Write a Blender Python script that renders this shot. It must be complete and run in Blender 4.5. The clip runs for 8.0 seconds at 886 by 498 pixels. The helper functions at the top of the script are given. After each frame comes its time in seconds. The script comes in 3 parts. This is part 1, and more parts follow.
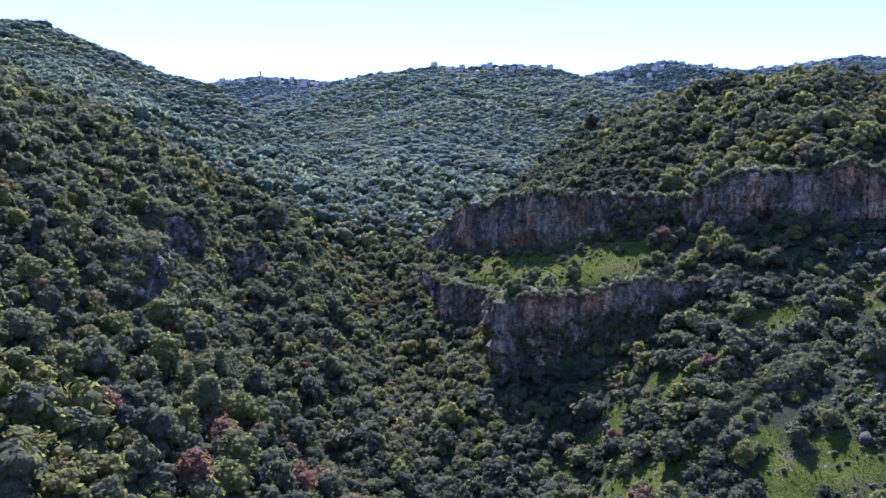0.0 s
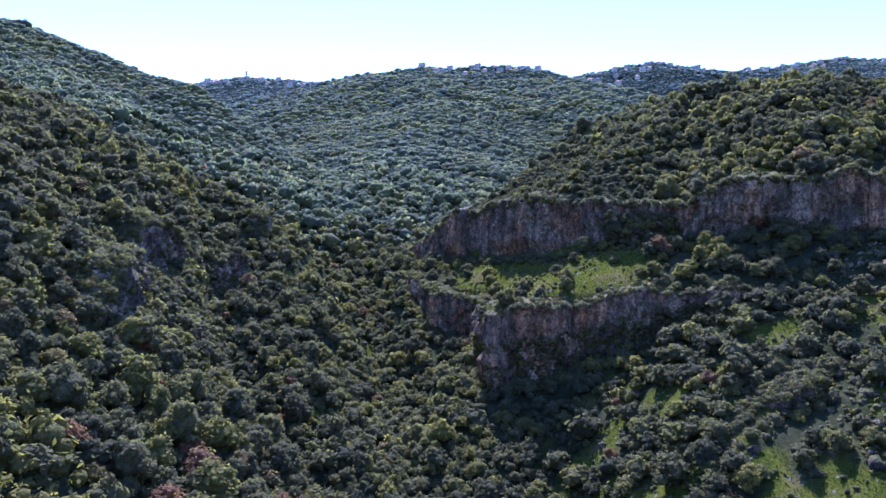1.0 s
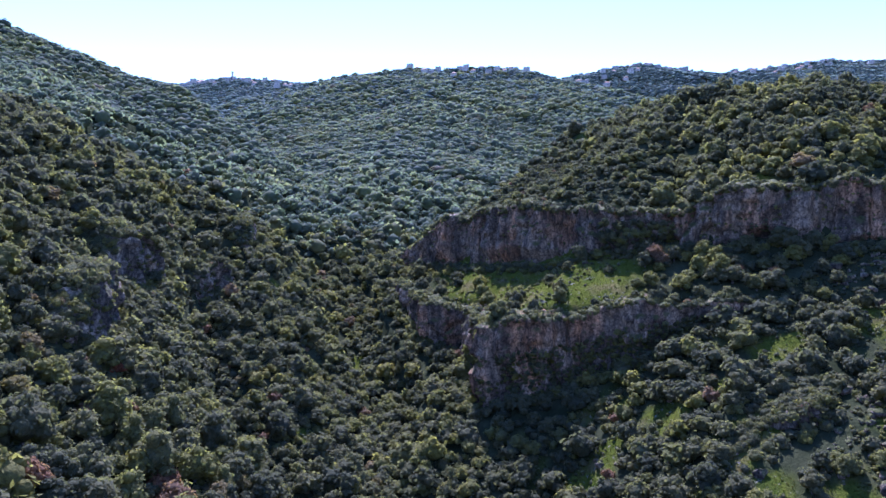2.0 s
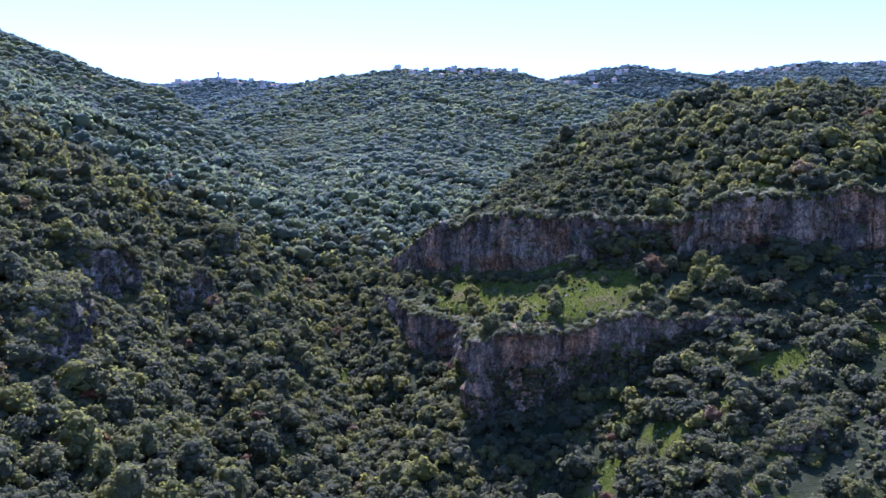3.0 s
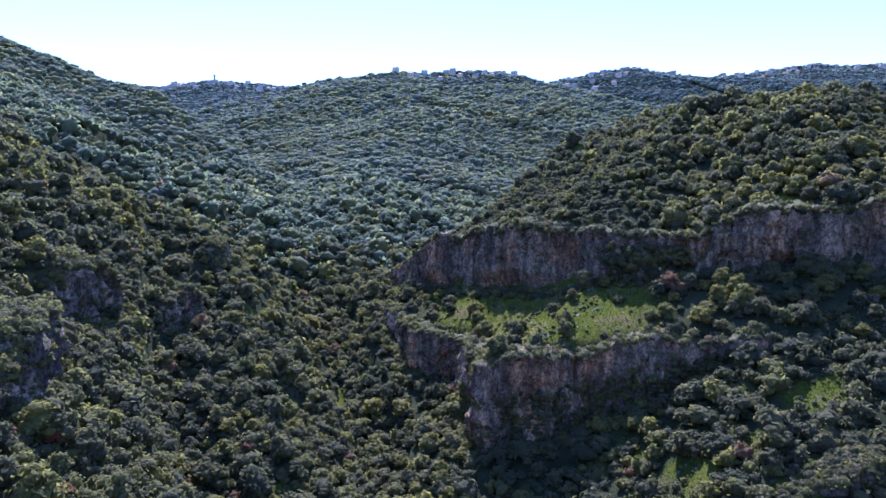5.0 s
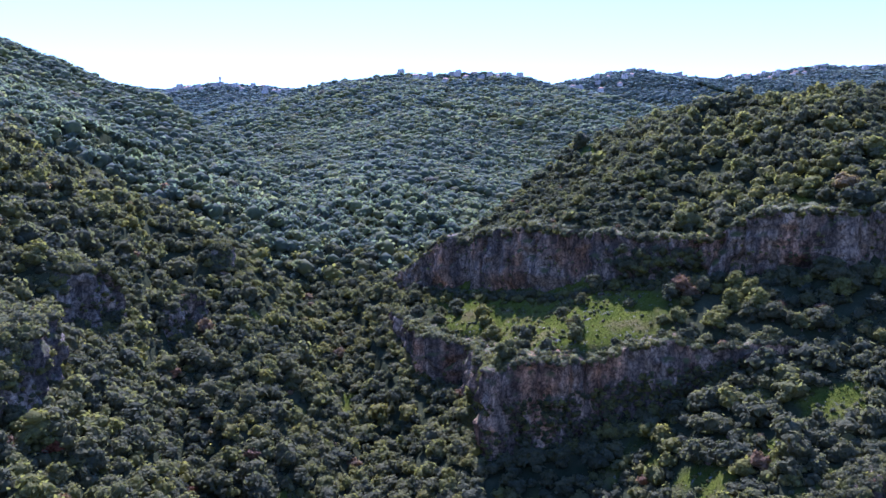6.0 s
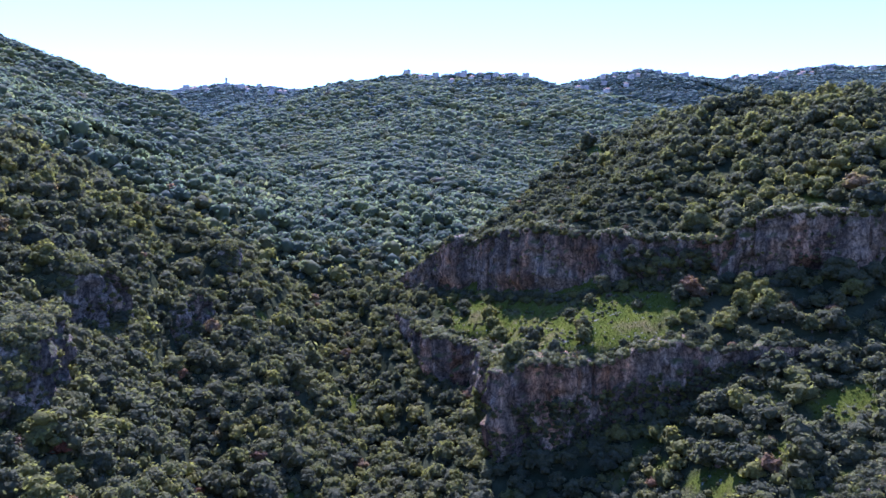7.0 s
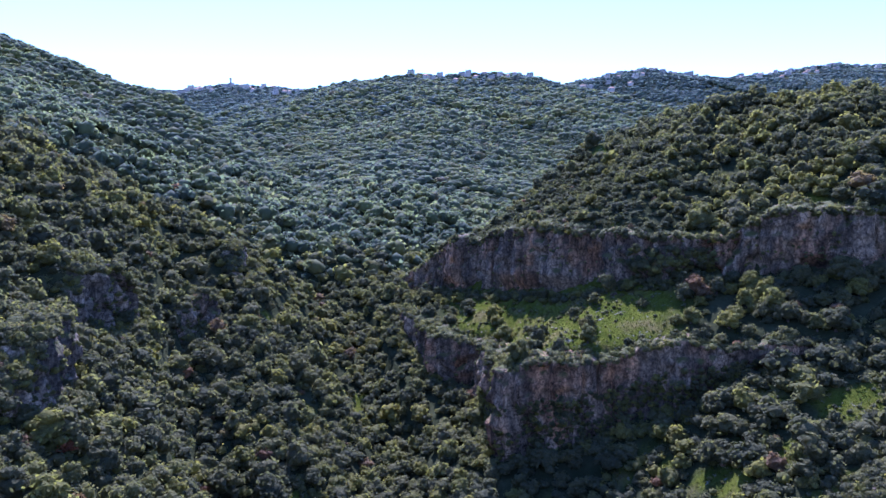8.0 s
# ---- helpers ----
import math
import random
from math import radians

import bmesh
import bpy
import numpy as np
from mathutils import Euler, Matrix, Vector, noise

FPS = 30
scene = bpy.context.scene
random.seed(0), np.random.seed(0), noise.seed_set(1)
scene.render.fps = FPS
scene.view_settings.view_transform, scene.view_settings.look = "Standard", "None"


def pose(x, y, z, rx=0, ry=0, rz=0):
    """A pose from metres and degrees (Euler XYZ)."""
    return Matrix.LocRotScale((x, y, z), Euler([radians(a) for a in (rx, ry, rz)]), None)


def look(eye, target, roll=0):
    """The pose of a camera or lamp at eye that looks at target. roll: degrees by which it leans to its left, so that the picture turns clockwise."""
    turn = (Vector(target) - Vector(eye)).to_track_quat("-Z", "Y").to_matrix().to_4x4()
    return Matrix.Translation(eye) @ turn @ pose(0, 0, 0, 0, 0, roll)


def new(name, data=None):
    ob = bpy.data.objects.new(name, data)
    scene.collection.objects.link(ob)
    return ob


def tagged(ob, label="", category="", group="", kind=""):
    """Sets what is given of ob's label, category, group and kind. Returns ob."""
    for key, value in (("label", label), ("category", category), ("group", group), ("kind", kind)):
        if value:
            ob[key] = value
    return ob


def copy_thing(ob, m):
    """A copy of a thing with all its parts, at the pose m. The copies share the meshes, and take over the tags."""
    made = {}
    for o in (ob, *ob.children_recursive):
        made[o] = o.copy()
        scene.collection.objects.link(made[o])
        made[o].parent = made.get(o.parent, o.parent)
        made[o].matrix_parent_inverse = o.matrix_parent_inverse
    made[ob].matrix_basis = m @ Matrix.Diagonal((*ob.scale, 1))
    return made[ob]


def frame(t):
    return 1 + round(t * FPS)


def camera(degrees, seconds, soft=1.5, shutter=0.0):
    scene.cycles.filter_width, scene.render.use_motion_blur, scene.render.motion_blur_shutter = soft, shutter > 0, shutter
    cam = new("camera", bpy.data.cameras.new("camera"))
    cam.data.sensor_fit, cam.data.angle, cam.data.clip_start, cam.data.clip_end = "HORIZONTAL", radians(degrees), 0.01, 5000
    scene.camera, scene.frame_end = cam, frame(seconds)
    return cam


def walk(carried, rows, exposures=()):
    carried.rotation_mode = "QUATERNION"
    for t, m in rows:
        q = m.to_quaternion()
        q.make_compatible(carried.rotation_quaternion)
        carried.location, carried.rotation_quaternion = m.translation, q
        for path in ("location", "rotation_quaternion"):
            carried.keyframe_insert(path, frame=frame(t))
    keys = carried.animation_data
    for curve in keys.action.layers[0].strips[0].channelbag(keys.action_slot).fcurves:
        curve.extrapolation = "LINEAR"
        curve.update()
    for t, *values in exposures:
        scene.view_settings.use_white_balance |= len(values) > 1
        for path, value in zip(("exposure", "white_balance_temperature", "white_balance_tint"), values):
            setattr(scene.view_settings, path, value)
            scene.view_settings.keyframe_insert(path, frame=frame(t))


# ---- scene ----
cam = camera(62.9, 8.0, soft=1.5)
PATH = [
    (0, (-0.078, -0.852, 60.087), (-0.079, 1.14, 59.91), 0.2),
    (0.5, (-0.314, 2.837, 61.081), (-0.299, 4.829, 60.905), 0.2),
    (1, (-0.571, 6.358, 62.201), (-0.538, 8.35, 62.025), 0.2),
    (1.5, (-0.822, 9.908, 63.307), (-0.773, 11.9, 63.131), 0.2),
    (3, (-1.533, 20.793, 66.444), (-1.433, 22.783, 66.27), 0.2),
    (3.5, (-1.76, 24.44, 67.567), (-1.65, 26.429, 67.393), 0.2),
    (4, (-1.839, 27.906, 68.421), (-1.728, 29.896, 68.251), 0.2),
    (4.5, (-2.076, 31.087, 69.01), (-1.966, 33.076, 68.841), 0.2),
    (6, (-2.692, 36.919, 69.146), (-2.6, 38.911, 68.983), 0.1),
    (6.5, (-2.939, 37.56, 69.026), (-2.855, 39.552, 68.866), 0.1),
    (7, (-3.142, 37.652, 69.071), (-3.065, 39.644, 68.91), 0.1),
    (7.5, (-3.159, 37.519, 69.013), (-3.089, 39.512, 68.851), 0.0),
    (8, (-3.174, 37.447, 68.991), (-3.109, 39.439, 68.829), -0.0),
]
walk(cam, [(t, look(eye, target, roll)) for t, eye, target, roll in PATH], [(0.0, 1.58, 4600, 36), (8.0, 1.58, 4600, 36)])


# ---- light ----
SUN_HEIGHT, SUN_SIDE = 50.0, -6.0  # degrees above the horizon; degrees from straight ahead (+y), minus to the left
world = bpy.data.worlds.new("sky")
scene.world = world
world.use_nodes = True
wn = world.node_tree
sky = wn.nodes.new("ShaderNodeTexSky")
sky.sky_type, sky.sun_disc = "NISHITA", False
sky.sun_elevation, sky.sun_rotation = radians(SUN_HEIGHT), radians(SUN_SIDE)
sky.air_density, sky.dust_density, sky.ozone_density, sky.altitude = 1.35, 0.1, 4.5, 200
wn.links.new(sky.outputs[0], wn.nodes["Background"].inputs[0])
wn.nodes["Background"].inputs[1].default_value = 0.097
sun = new("sun", bpy.data.lights.new("sun", "SUN"))
sun.data.energy, sun.data.angle, sun.data.color = 4.9, radians(0.6), (1.0, 0.91, 0.76)
_e, _a = radians(SUN_HEIGHT), radians(SUN_SIDE)
sun.matrix_world = look((0, 0, 400), (-math.sin(_a) * math.cos(_e), -math.cos(_a) * math.cos(_e), 400 - math.sin(_e)))


# ---- materials ----
def material(name, rough=0.8, spec=0.3):
    mat = bpy.data.materials.new(name)
    mat.use_nodes = True
    nt = mat.node_tree
    bsdf = nt.nodes["Principled BSDF"]
    bsdf.inputs["Roughness"].default_value = rough
    bsdf.inputs["Specular IOR Level"].default_value = spec
    return mat, nt, bsdf


def tex_noise(nt, scale, detail=4.0, rough=0.55, stretch=None):
    out = nt.nodes.new("ShaderNodeNewGeometry").outputs["Position"]
    if stretch:
        mp = nt.nodes.new("ShaderNodeMapping")
        mp.inputs["Scale"].default_value = stretch
        nt.links.new(out, mp.inputs["Vector"])
        out = mp.outputs[0]
    n = nt.nodes.new("ShaderNodeTexNoise")
    n.inputs["Scale"].default_value, n.inputs["Detail"].default_value, n.inputs["Roughness"].default_value = scale, detail, rough
    nt.links.new(out, n.inputs["Vector"])
    return n.outputs[0]


def ramp(nt, fac, stops):
    r = nt.nodes.new("ShaderNodeValToRGB")
    el = r.color_ramp.elements
    while len(el) < len(stops):
        el.new(0.5)
    for e, (p, c) in zip(el, stops):
        e.position, e.color = p, (*c, 1) if len(c) == 3 else c
    nt.links.new(fac, r.inputs[0])
    return r.outputs[0]


def mix(nt, fac, a, b, kind="MIX"):
    m = nt.nodes.new("ShaderNodeMix")
    m.data_type, m.blend_type = "RGBA", kind
    for sock, v in ((m.inputs[0], fac), (m.inputs[6], a), (m.inputs[7], b)):
        if isinstance(v, (int, float)):
            sock.default_value = v
        elif isinstance(v, tuple):
            sock.default_value = (*v, 1)
        else:
            nt.links.new(v, sock)
    return m.outputs[2]


def bump(nt, bsdf, height, strength, distance):
    b = nt.nodes.new("ShaderNodeBump")
    b.inputs["Strength"].default_value, b.inputs["Distance"].default_value = strength, distance
    nt.links.new(height, b.inputs["Height"])
    nt.links.new(b.outputs[0], bsdf.inputs["Normal"])


def foliage(name, stops, from_object=False, translucent=0.45, sheen=0.0, grain=2.6, through_leaf=(1.25, 1.3, 0.85), mottle=0.6, relief=0.8, leafy=0.6):
    """Leaves. The tint of each tree is picked along the stops."""
    mat, nt, bsdf = material(name, 0.8, 0.07)
    if from_object:
        pick = nt.nodes.new("ShaderNodeObjectInfo").outputs["Random"]
    else:
        at = nt.nodes.new("ShaderNodeAttribute")
        at.attribute_name = "tint"
        pick = at.outputs["Fac"]
    col = ramp(nt, pick, stops)
    leaf = nt.nodes.new("ShaderNodeNewGeometry").outputs["Random Per Island"]
    col = mix(nt, leafy, col, ramp(nt, leaf, [(0, (0.85, 0.87, 0.88)), (1, (1.28, 1.26, 1.12))]), "MULTIPLY")
    spots = tex_noise(nt, grain, 3)
    col = mix(nt, mottle, col, ramp(nt, spots, [(0.34, (0.35, 0.4, 0.42)), (0.5, (1.0, 1.0, 1.0)), (0.68, (1.7, 1.6, 1.35))]), "MULTIPLY")
    nt.links.new(col, bsdf.inputs["Base Color"])
    bump(nt, bsdf, tex_noise(nt, grain * 0.5, 4, 0.6), relief, 1.4)
    bsdf.inputs["Sheen Weight"].default_value, bsdf.inputs["Sheen Roughness"].default_value = sheen, 0.55
    bsdf.inputs["Sheen Tint"].default_value = (0.85, 0.93, 1.0, 1)
    tr = nt.nodes.new("ShaderNodeBsdfTranslucent")
    nt.links.new(mix(nt, 1.0, col, through_leaf, "MULTIPLY"), tr.inputs[0])
    ms = nt.nodes.new("ShaderNodeMixShader")
    ms.inputs[0].default_value = translucent
    nt.links.new(bsdf.outputs[0], ms.inputs[1])
    nt.links.new(tr.outputs[0], ms.inputs[2])
    nt.links.new(ms.outputs[0], nt.nodes["Material Output"].inputs[0])
    return mat


GREENS = [(0.0, (0.086, 0.088, 0.054)), (0.25, (0.108, 0.106, 0.060)), (0.5, (0.138, 0.130, 0.068)), (0.70, (0.160, 0.154, 0.058)),
          (0.91, (0.200, 0.184, 0.056)), (0.96, (0.18, 0.125, 0.075)), (1.0, (0.205, 0.115, 0.072))]
leaf_near = foliage("leaves", GREENS, from_object=True, sheen=0.04, mottle=0.42, translucent=0.52)
leaf_mass = foliage("leaves_massed", GREENS, sheen=0.04, mottle=0.42, translucent=0.52)
leaf_red = foliage("leaves_russet", [(0.0, (0.15, 0.10, 0.06)), (0.6, (0.19, 0.11, 0.06)), (1.0, (0.25, 0.09, 0.06))], from_object=True)
# leaf_mid and leaf_far have haze painted in: paler, bluer base colours and more sheen
leaf_mid = foliage("leaves_hazed_mid", [(0.0, (0.104, 0.120, 0.088)), (0.4, (0.126, 0.142, 0.096)), (0.75, (0.154, 0.164, 0.084)), (0.9, (0.18, 0.178, 0.080)), (1.0, (0.18, 0.145, 0.11))], sheen=0.10, grain=0.5, translucent=0.6, through_leaf=(1.2, 1.35, 1.05), mottle=0.15, relief=0.3, leafy=0.2)
leaf_far = foliage("leaves_hazed_far", [(0.0, (0.122, 0.148, 0.130)), (0.6, (0.130, 0.156, 0.134)), (0.9, (0.142, 0.166, 0.126)), (1.0, (0.15, 0.150, 0.122))], sheen=0.22, grain=0.4, translucent=0.6, through_leaf=(1.15, 1.3, 1.2), mottle=0.1, relief=0.1, leafy=0.1)


def rock(name, pale, stain, stain_from):
    mat, nt, bsdf = material(name, 0.9, 0.2)
    big = tex_noise(nt, 0.09, 3, stretch=(1, 1, 0.6))
    fine = tex_noise(nt, 1.5, 7, 0.7)
    streak = tex_noise(nt, 0.5, 5, 0.6, stretch=(1, 1, 0.12))
    col = mix(nt, ramp(nt, big, [(stain_from, (0, 0, 0)), (stain_from + 0.16, (1, 1, 1))]), pale, stain)
    col = mix(nt, 0.8, col, ramp(nt, streak, [(0.41, (0.35, 0.34, 0.35)), (0.57, (1.25, 1.2, 1.15))]), "MULTIPLY")
    col = mix(nt, 0.7, col, ramp(nt, fine, [(0.40, (0.2, 0.2, 0.22)), (0.48, (0.9, 0.9, 0.9)), (0.58, (1.45, 1.42, 1.35))]), "MULTIPLY")
    col = mix(nt, 0.75, col, ramp(nt, tex_noise(nt, 0.16, 2, 0.5, stretch=(1, 1, 0.4)), [(0.40, (0.48, 0.46, 0.47)), (0.60, (1.6, 1.5, 1.4))]), "MULTIPLY")
    joint = nt.nodes.new("ShaderNodeTexVoronoi")
    joint.feature = "DISTANCE_TO_EDGE"
    joint.inputs["Scale"].default_value = 0.55
    bend = nt.nodes.new("ShaderNodeMapping")
    bend.inputs["Scale"].default_value = (1, 1, 0.62)
    wave = nt.nodes.new("ShaderNodeVectorMath")
    wave.operation = "ADD"
    nt.links.new(nt.nodes.new("ShaderNodeNewGeometry").outputs["Position"], wave.inputs[0])
    nt.links.new(mix(nt, 1.0, (3.0, 3.0, 3.0), tex_noise(nt, 0.6, 5, 0.6), "MULTIPLY"), wave.inputs[1])
    nt.links.new(wave.outputs[0], bend.inputs["Vector"])
    nt.links.new(bend.outputs[0], joint.inputs["Vector"])
    col = mix(nt, 0.6, col, ramp(nt, joint.outputs["Distance"], [(0.02, (0.25, 0.24, 0.25)), (0.12, (1.0, 1.0, 1.0)), (0.4, (1.18, 1.15, 1.1))]), "MULTIPLY")
    moss = tex_noise(nt, 0.35, 4)
    up = nt.nodes.new("ShaderNodeSeparateXYZ")
    nt.links.new(nt.nodes.new("ShaderNodeNewGeometry").outputs["Normal"], up.inputs[0])
    flat = ramp(nt, up.outputs[2], [(0.35, (0, 0, 0)), (0.65, (1, 1, 1))])
    col = mix(nt, mix(nt, 1.0, flat, ramp(nt, moss, [(0.36, (0, 0, 0)), (0.48, (1, 1, 1))]), "MULTIPLY"), col, (0.085, 0.085, 0.026))
    nt.links.new(col, bsdf.inputs["Base Color"])
    bump(nt, bsdf, fine, 1.0, 0.9)
    return mat


limestone = rock("limestone", (0.245, 0.19, 0.138), (0.40, 0.23, 0.13), 0.50)
grey_rock = rock("grey_limestone", (0.24, 0.20, 0.155), (0.25, 0.185, 0.125), 0.52)


def ground_material():
    mat, nt, bsdf = material("hillside_ground", 1.0, 0.0)
    at = nt.nodes.new("ShaderNodeAttribute")
    at.attribute_name = "meadow"
    patch, fine = tex_noise(nt, 0.16, 5), tex_noise(nt, 1.6, 6, 0.7)
    grass = ramp(nt, patch, [(0.3, (0.044, 0.058, 0.010)), (0.5, (0.080, 0.088, 0.014)), (0.66, (0.108, 0.090, 0.036))])
    litter = ramp(nt, patch, [(0.35, (0.026, 0.030, 0.015)), (0.65, (0.048, 0.050, 0.027))])
    col = mix(nt, at.outputs["Fac"], litter, grass)
    stones = tex_noise(nt, 0.7, 5, 0.7)
    bare = mix(nt, 1.0, ramp(nt, stones, [(0.60, (0, 0, 0)), (0.66, (1, 1, 1))]), ramp(nt, at.outputs["Fac"], [(0.2, (0, 0, 0)), (0.8, (1, 1, 1))]), "MULTIPLY")
    col = mix(nt, bare, col, (0.17, 0.155, 0.13))
    col = mix(nt, 0.6, col, ramp(nt, fine, [(0.3, (0.5, 0.55, 0.5)), (0.68, (1.35, 1.3, 1.2))]), "MULTIPLY")
    nt.links.new(col, bsdf.inputs["Base Color"])
    bump(nt, bsdf, fine, 1.0, 0.35)
    return mat


earth = ground_material()


def plain(name, a, b, scale, rough=0.85):
    mat, nt, bsdf = material(name, rough, 0.25)
    n = tex_noise(nt, scale, 5)
    nt.links.new(ramp(nt, n, [(0.3, a), (0.7, b)]), bsdf.inputs["Base Color"])
    bump(nt, bsdf, n, 0.4, 0.05)
    return mat


bark = plain("bark", (0.07, 0.055, 0.045), (0.16, 0.13, 0.11), 3.0)
plaster = plain("pale_plaster", (0.42, 0.38, 0.34), (0.52, 0.48, 0.43), 0.6)
plaster_grey = plain("grey_plaster", (0.30, 0.285, 0.27), (0.40, 0.375, 0.35), 0.6)
roof_tile = plain("clay_roof", (0.30, 0.15, 0.10), (0.40, 0.22, 0.15), 1.0)
roof_flat = plain("concrete_roof", (0.38, 0.37, 0.36), (0.48, 0.46, 0.45), 0.8)
pane_dark = plain("window_glass", (0.05, 0.06, 0.08), (0.08, 0.09, 0.11), 1.0, 0.15)

# ---- shape of the land ----
# Each hill is a crest line: x, y, height of the crest, and how steeply the side to the right of the line falls.
RIGHT = [
    (-30, 348, 13, 0.0), (-4, 335, 33, 0.0), (8, 308, 49, 0.0), (24, 294, 59, 0.0), (36, 300, 63, 0.0), (51, 313, 74, 0.0), (70, 322, 92, 0.0),
    (83, 318, 101, 0.02), (105, 300, 103, 0.06), (130, 300, 101, 0.08), (180, 330, 103, 0.2), (260, 360, 92, 0.3), (420, 400, 80, 0.4),
]
LEFT = [
    (-230, -150, 120, 0.42), (-190, 60, 103, 0.42), (-180, 150, 112, 0.42), (-160, 225, 103, 0.42), (-125, 262, 85, 0.4), (-95, 285, 67, 0.4),
    (-70, 288, 54, 0.5), (-54, 300, 39, 0.6), (-42, 320, 25, 0.7), (-32, 340, 13, 0.7),
]
# the edge where the left hillside steepens towards the stream
LIP = [
    (-78, 40, 46, 0.75), (-64, 105, 38, 0.78), (-63, 140, 36, 0.76), (-66, 158, 39, 0.8), (-75, 185, 46, 0.85), (-76, 205, 48, 0.8), (-69, 222, 45, 0.85),
    (-61, 240, 44, 1.0), (-57, 262, 46, 1.4), (-53, 280, 40, 1.4), (-48, 300, 33, 1.15), (-41, 320, 25, 1.05), (-32, 340, 12, 0.9),
]
PEAK = [(-900, 500, 240, 0.5), (-480, 560, 168, 0.5), (-336, 600, 185, 0.48), (-240, 640, 155, 0.47), (-195, 690, 106, 0.42), (-188, 780, 86, 0.4)]
PEAK_SPUR = [(-336, 600, 178, 0.45), (-235, 455, 126, 0.45), (-178, 402, 102, 0.5), (-138, 415, 82, 0.6)]
MIDDLE = [
    (-10, 1120, 232, 0.35), (0, 1000, 211, 0.35), (12, 850, 168, 0.31), (10, 700, 124, 0.26), (0, 600, 93, 0.2), (-20, 520, 75, 0.14), (-30, 430, 57, 0.1),
    (-35, 380, 44, 0.12), (-32, 358, 38, 0.4), (-28, 340, 29, 1.2),
]
SHOULDER = [(-10, 1120, 232, 0.3), (67, 1010, 184, 0.3), (131, 920, 152, 0.3), (178, 860, 122, 0.3), (215, 790, 88, 0.3)]
FAR = [
    (-900, 1650, 272, 0.31), (-372, 1500, 272, 0.32), (-150, 1300, 235, 0.31), (-10, 1120, 232, 0.33), (120, 1150, 240, 0.31),
    (250, 1280, 243, 0.31), (415, 1400, 288, 0.28), (560, 1450, 279, 0.29), (782, 1500, 316, 0.3), (1300, 1650, 348, 0.31),
]
RIB = [(260, 60, 110, 0.6), (170, 110, 66, 0.6), (110, 140, 38, 0.6), (75, 151, 12, 0.6), (50, 160, -4, 0.6)]
# The cliffs: x, y, height of the ground at the foot, and at the brow. Where the two agree the line runs on as plain slope.
CLIFF_UP = [
    (-34, 420, 27, 27), (-22, 360, 25, 25), (-9, 337, 28, 29), (-5, 330, 28, 41), (-2, 324, 30, 44), (12, 302, 36, 51), (28, 273, 39, 55),
    (40, 252, 42, 58.5), (53, 236, 45.5, 58.5), (64, 228, 48, 56.5), (70, 225, 50, 56), (76, 221.5, 50, 57), (84, 217, 50, 62), (101, 207, 54, 65.5), (114, 200, 53, 66.5), (121, 198, 54, 62), (130, 195, 56, 60.5),
    (150, 188, 61, 63), (180, 178, 68, 68), (300, 130, 85, 85),
]
CLIFF_LOW = [
    (-44, 420, 26, 26), (-22, 345, 23, 23), (-12, 312, 24, 25), (-2, 285, 20, 24), (6, 260, 12, 24), (19, 246, 13, 25), (20, 226, 11, 25),
    (19, 209, 8, 26), (27, 206, 10, 29), (36, 205, 14, 30.5), (49, 202, 18, 32), (58, 198, 22.5, 34), (66, 195, 29, 34.5), (75, 191, 33.5, 36), (95, 183, 37, 37),
    (130, 168, 46, 46), (260, 100, 70, 70),
]
CLIFF_LEFT = [
    (-64, 140, 0, 0), (-66, 150, 0, 7), (-68, 160, 0, 8), (-70, 168, 0, 0), (-74, 184, 0, 0), (-75, 189, 0, 10), (-73, 199, 0, 10), (-71, 205, 0, 0),
    (-69, 222, 0, 0), (-66, 238, 0, 7), (-64, 247, 0, 0), (-62, 257, 0, 0), (-62, 266, 0, 7), (-63, 275, 0, 0), (-62, 300, 0, 0),
]
CLIFF_RIB = [(58, 151, 0, 0), (63, 151, 0, 7), (68, 153, 0, 11), (77, 154, 0, 11), (82, 154, 0, 0), (84, 153, 0, 0)]


def near_line(px, py, line):
    """Distance to a plan polyline, the two values carried along it, and the side (positive to its right)."""
    best = np.full(px.shape, 1e18)
    z, k, side = np.zeros(px.shape), np.zeros(px.shape), np.zeros(px.shape)
    for (ax, ay, az, ak), (bx, by, bz, bk) in zip(line, line[1:]):
        dx, dy = bx - ax, by - ay
        u = np.clip(((px - ax) * dx + (py - ay) * dy) / (dx * dx + dy * dy), 0, 1)
        ex, ey = px - ax - u * dx, py - ay - u * dy
        d = ex * ex + ey * ey
        cross = (dy * ex - dx * ey) / math.hypot(dx, dy)
        m = d < best - 1e-6
        tie = (np.abs(d - best) <= 1e-6) & (np.abs(cross) > np.abs(side))
        best = np.where(m, d, best)
        z = np.where(m, az + u * (bz - az), z)
        k = np.where(m, ak + u * (bk - ak), k)
        side = np.where(m | tie, cross, side)
    return np.sqrt(best), z, k, np.sign(side)


def tent(px, py, line, back, rounding):
    d, z, k, side = near_line(px, py, line)
    k = np.where(side > 0, k, back)
    return z - k * (np.sqrt(d * d + rounding * rounding) - rounding)


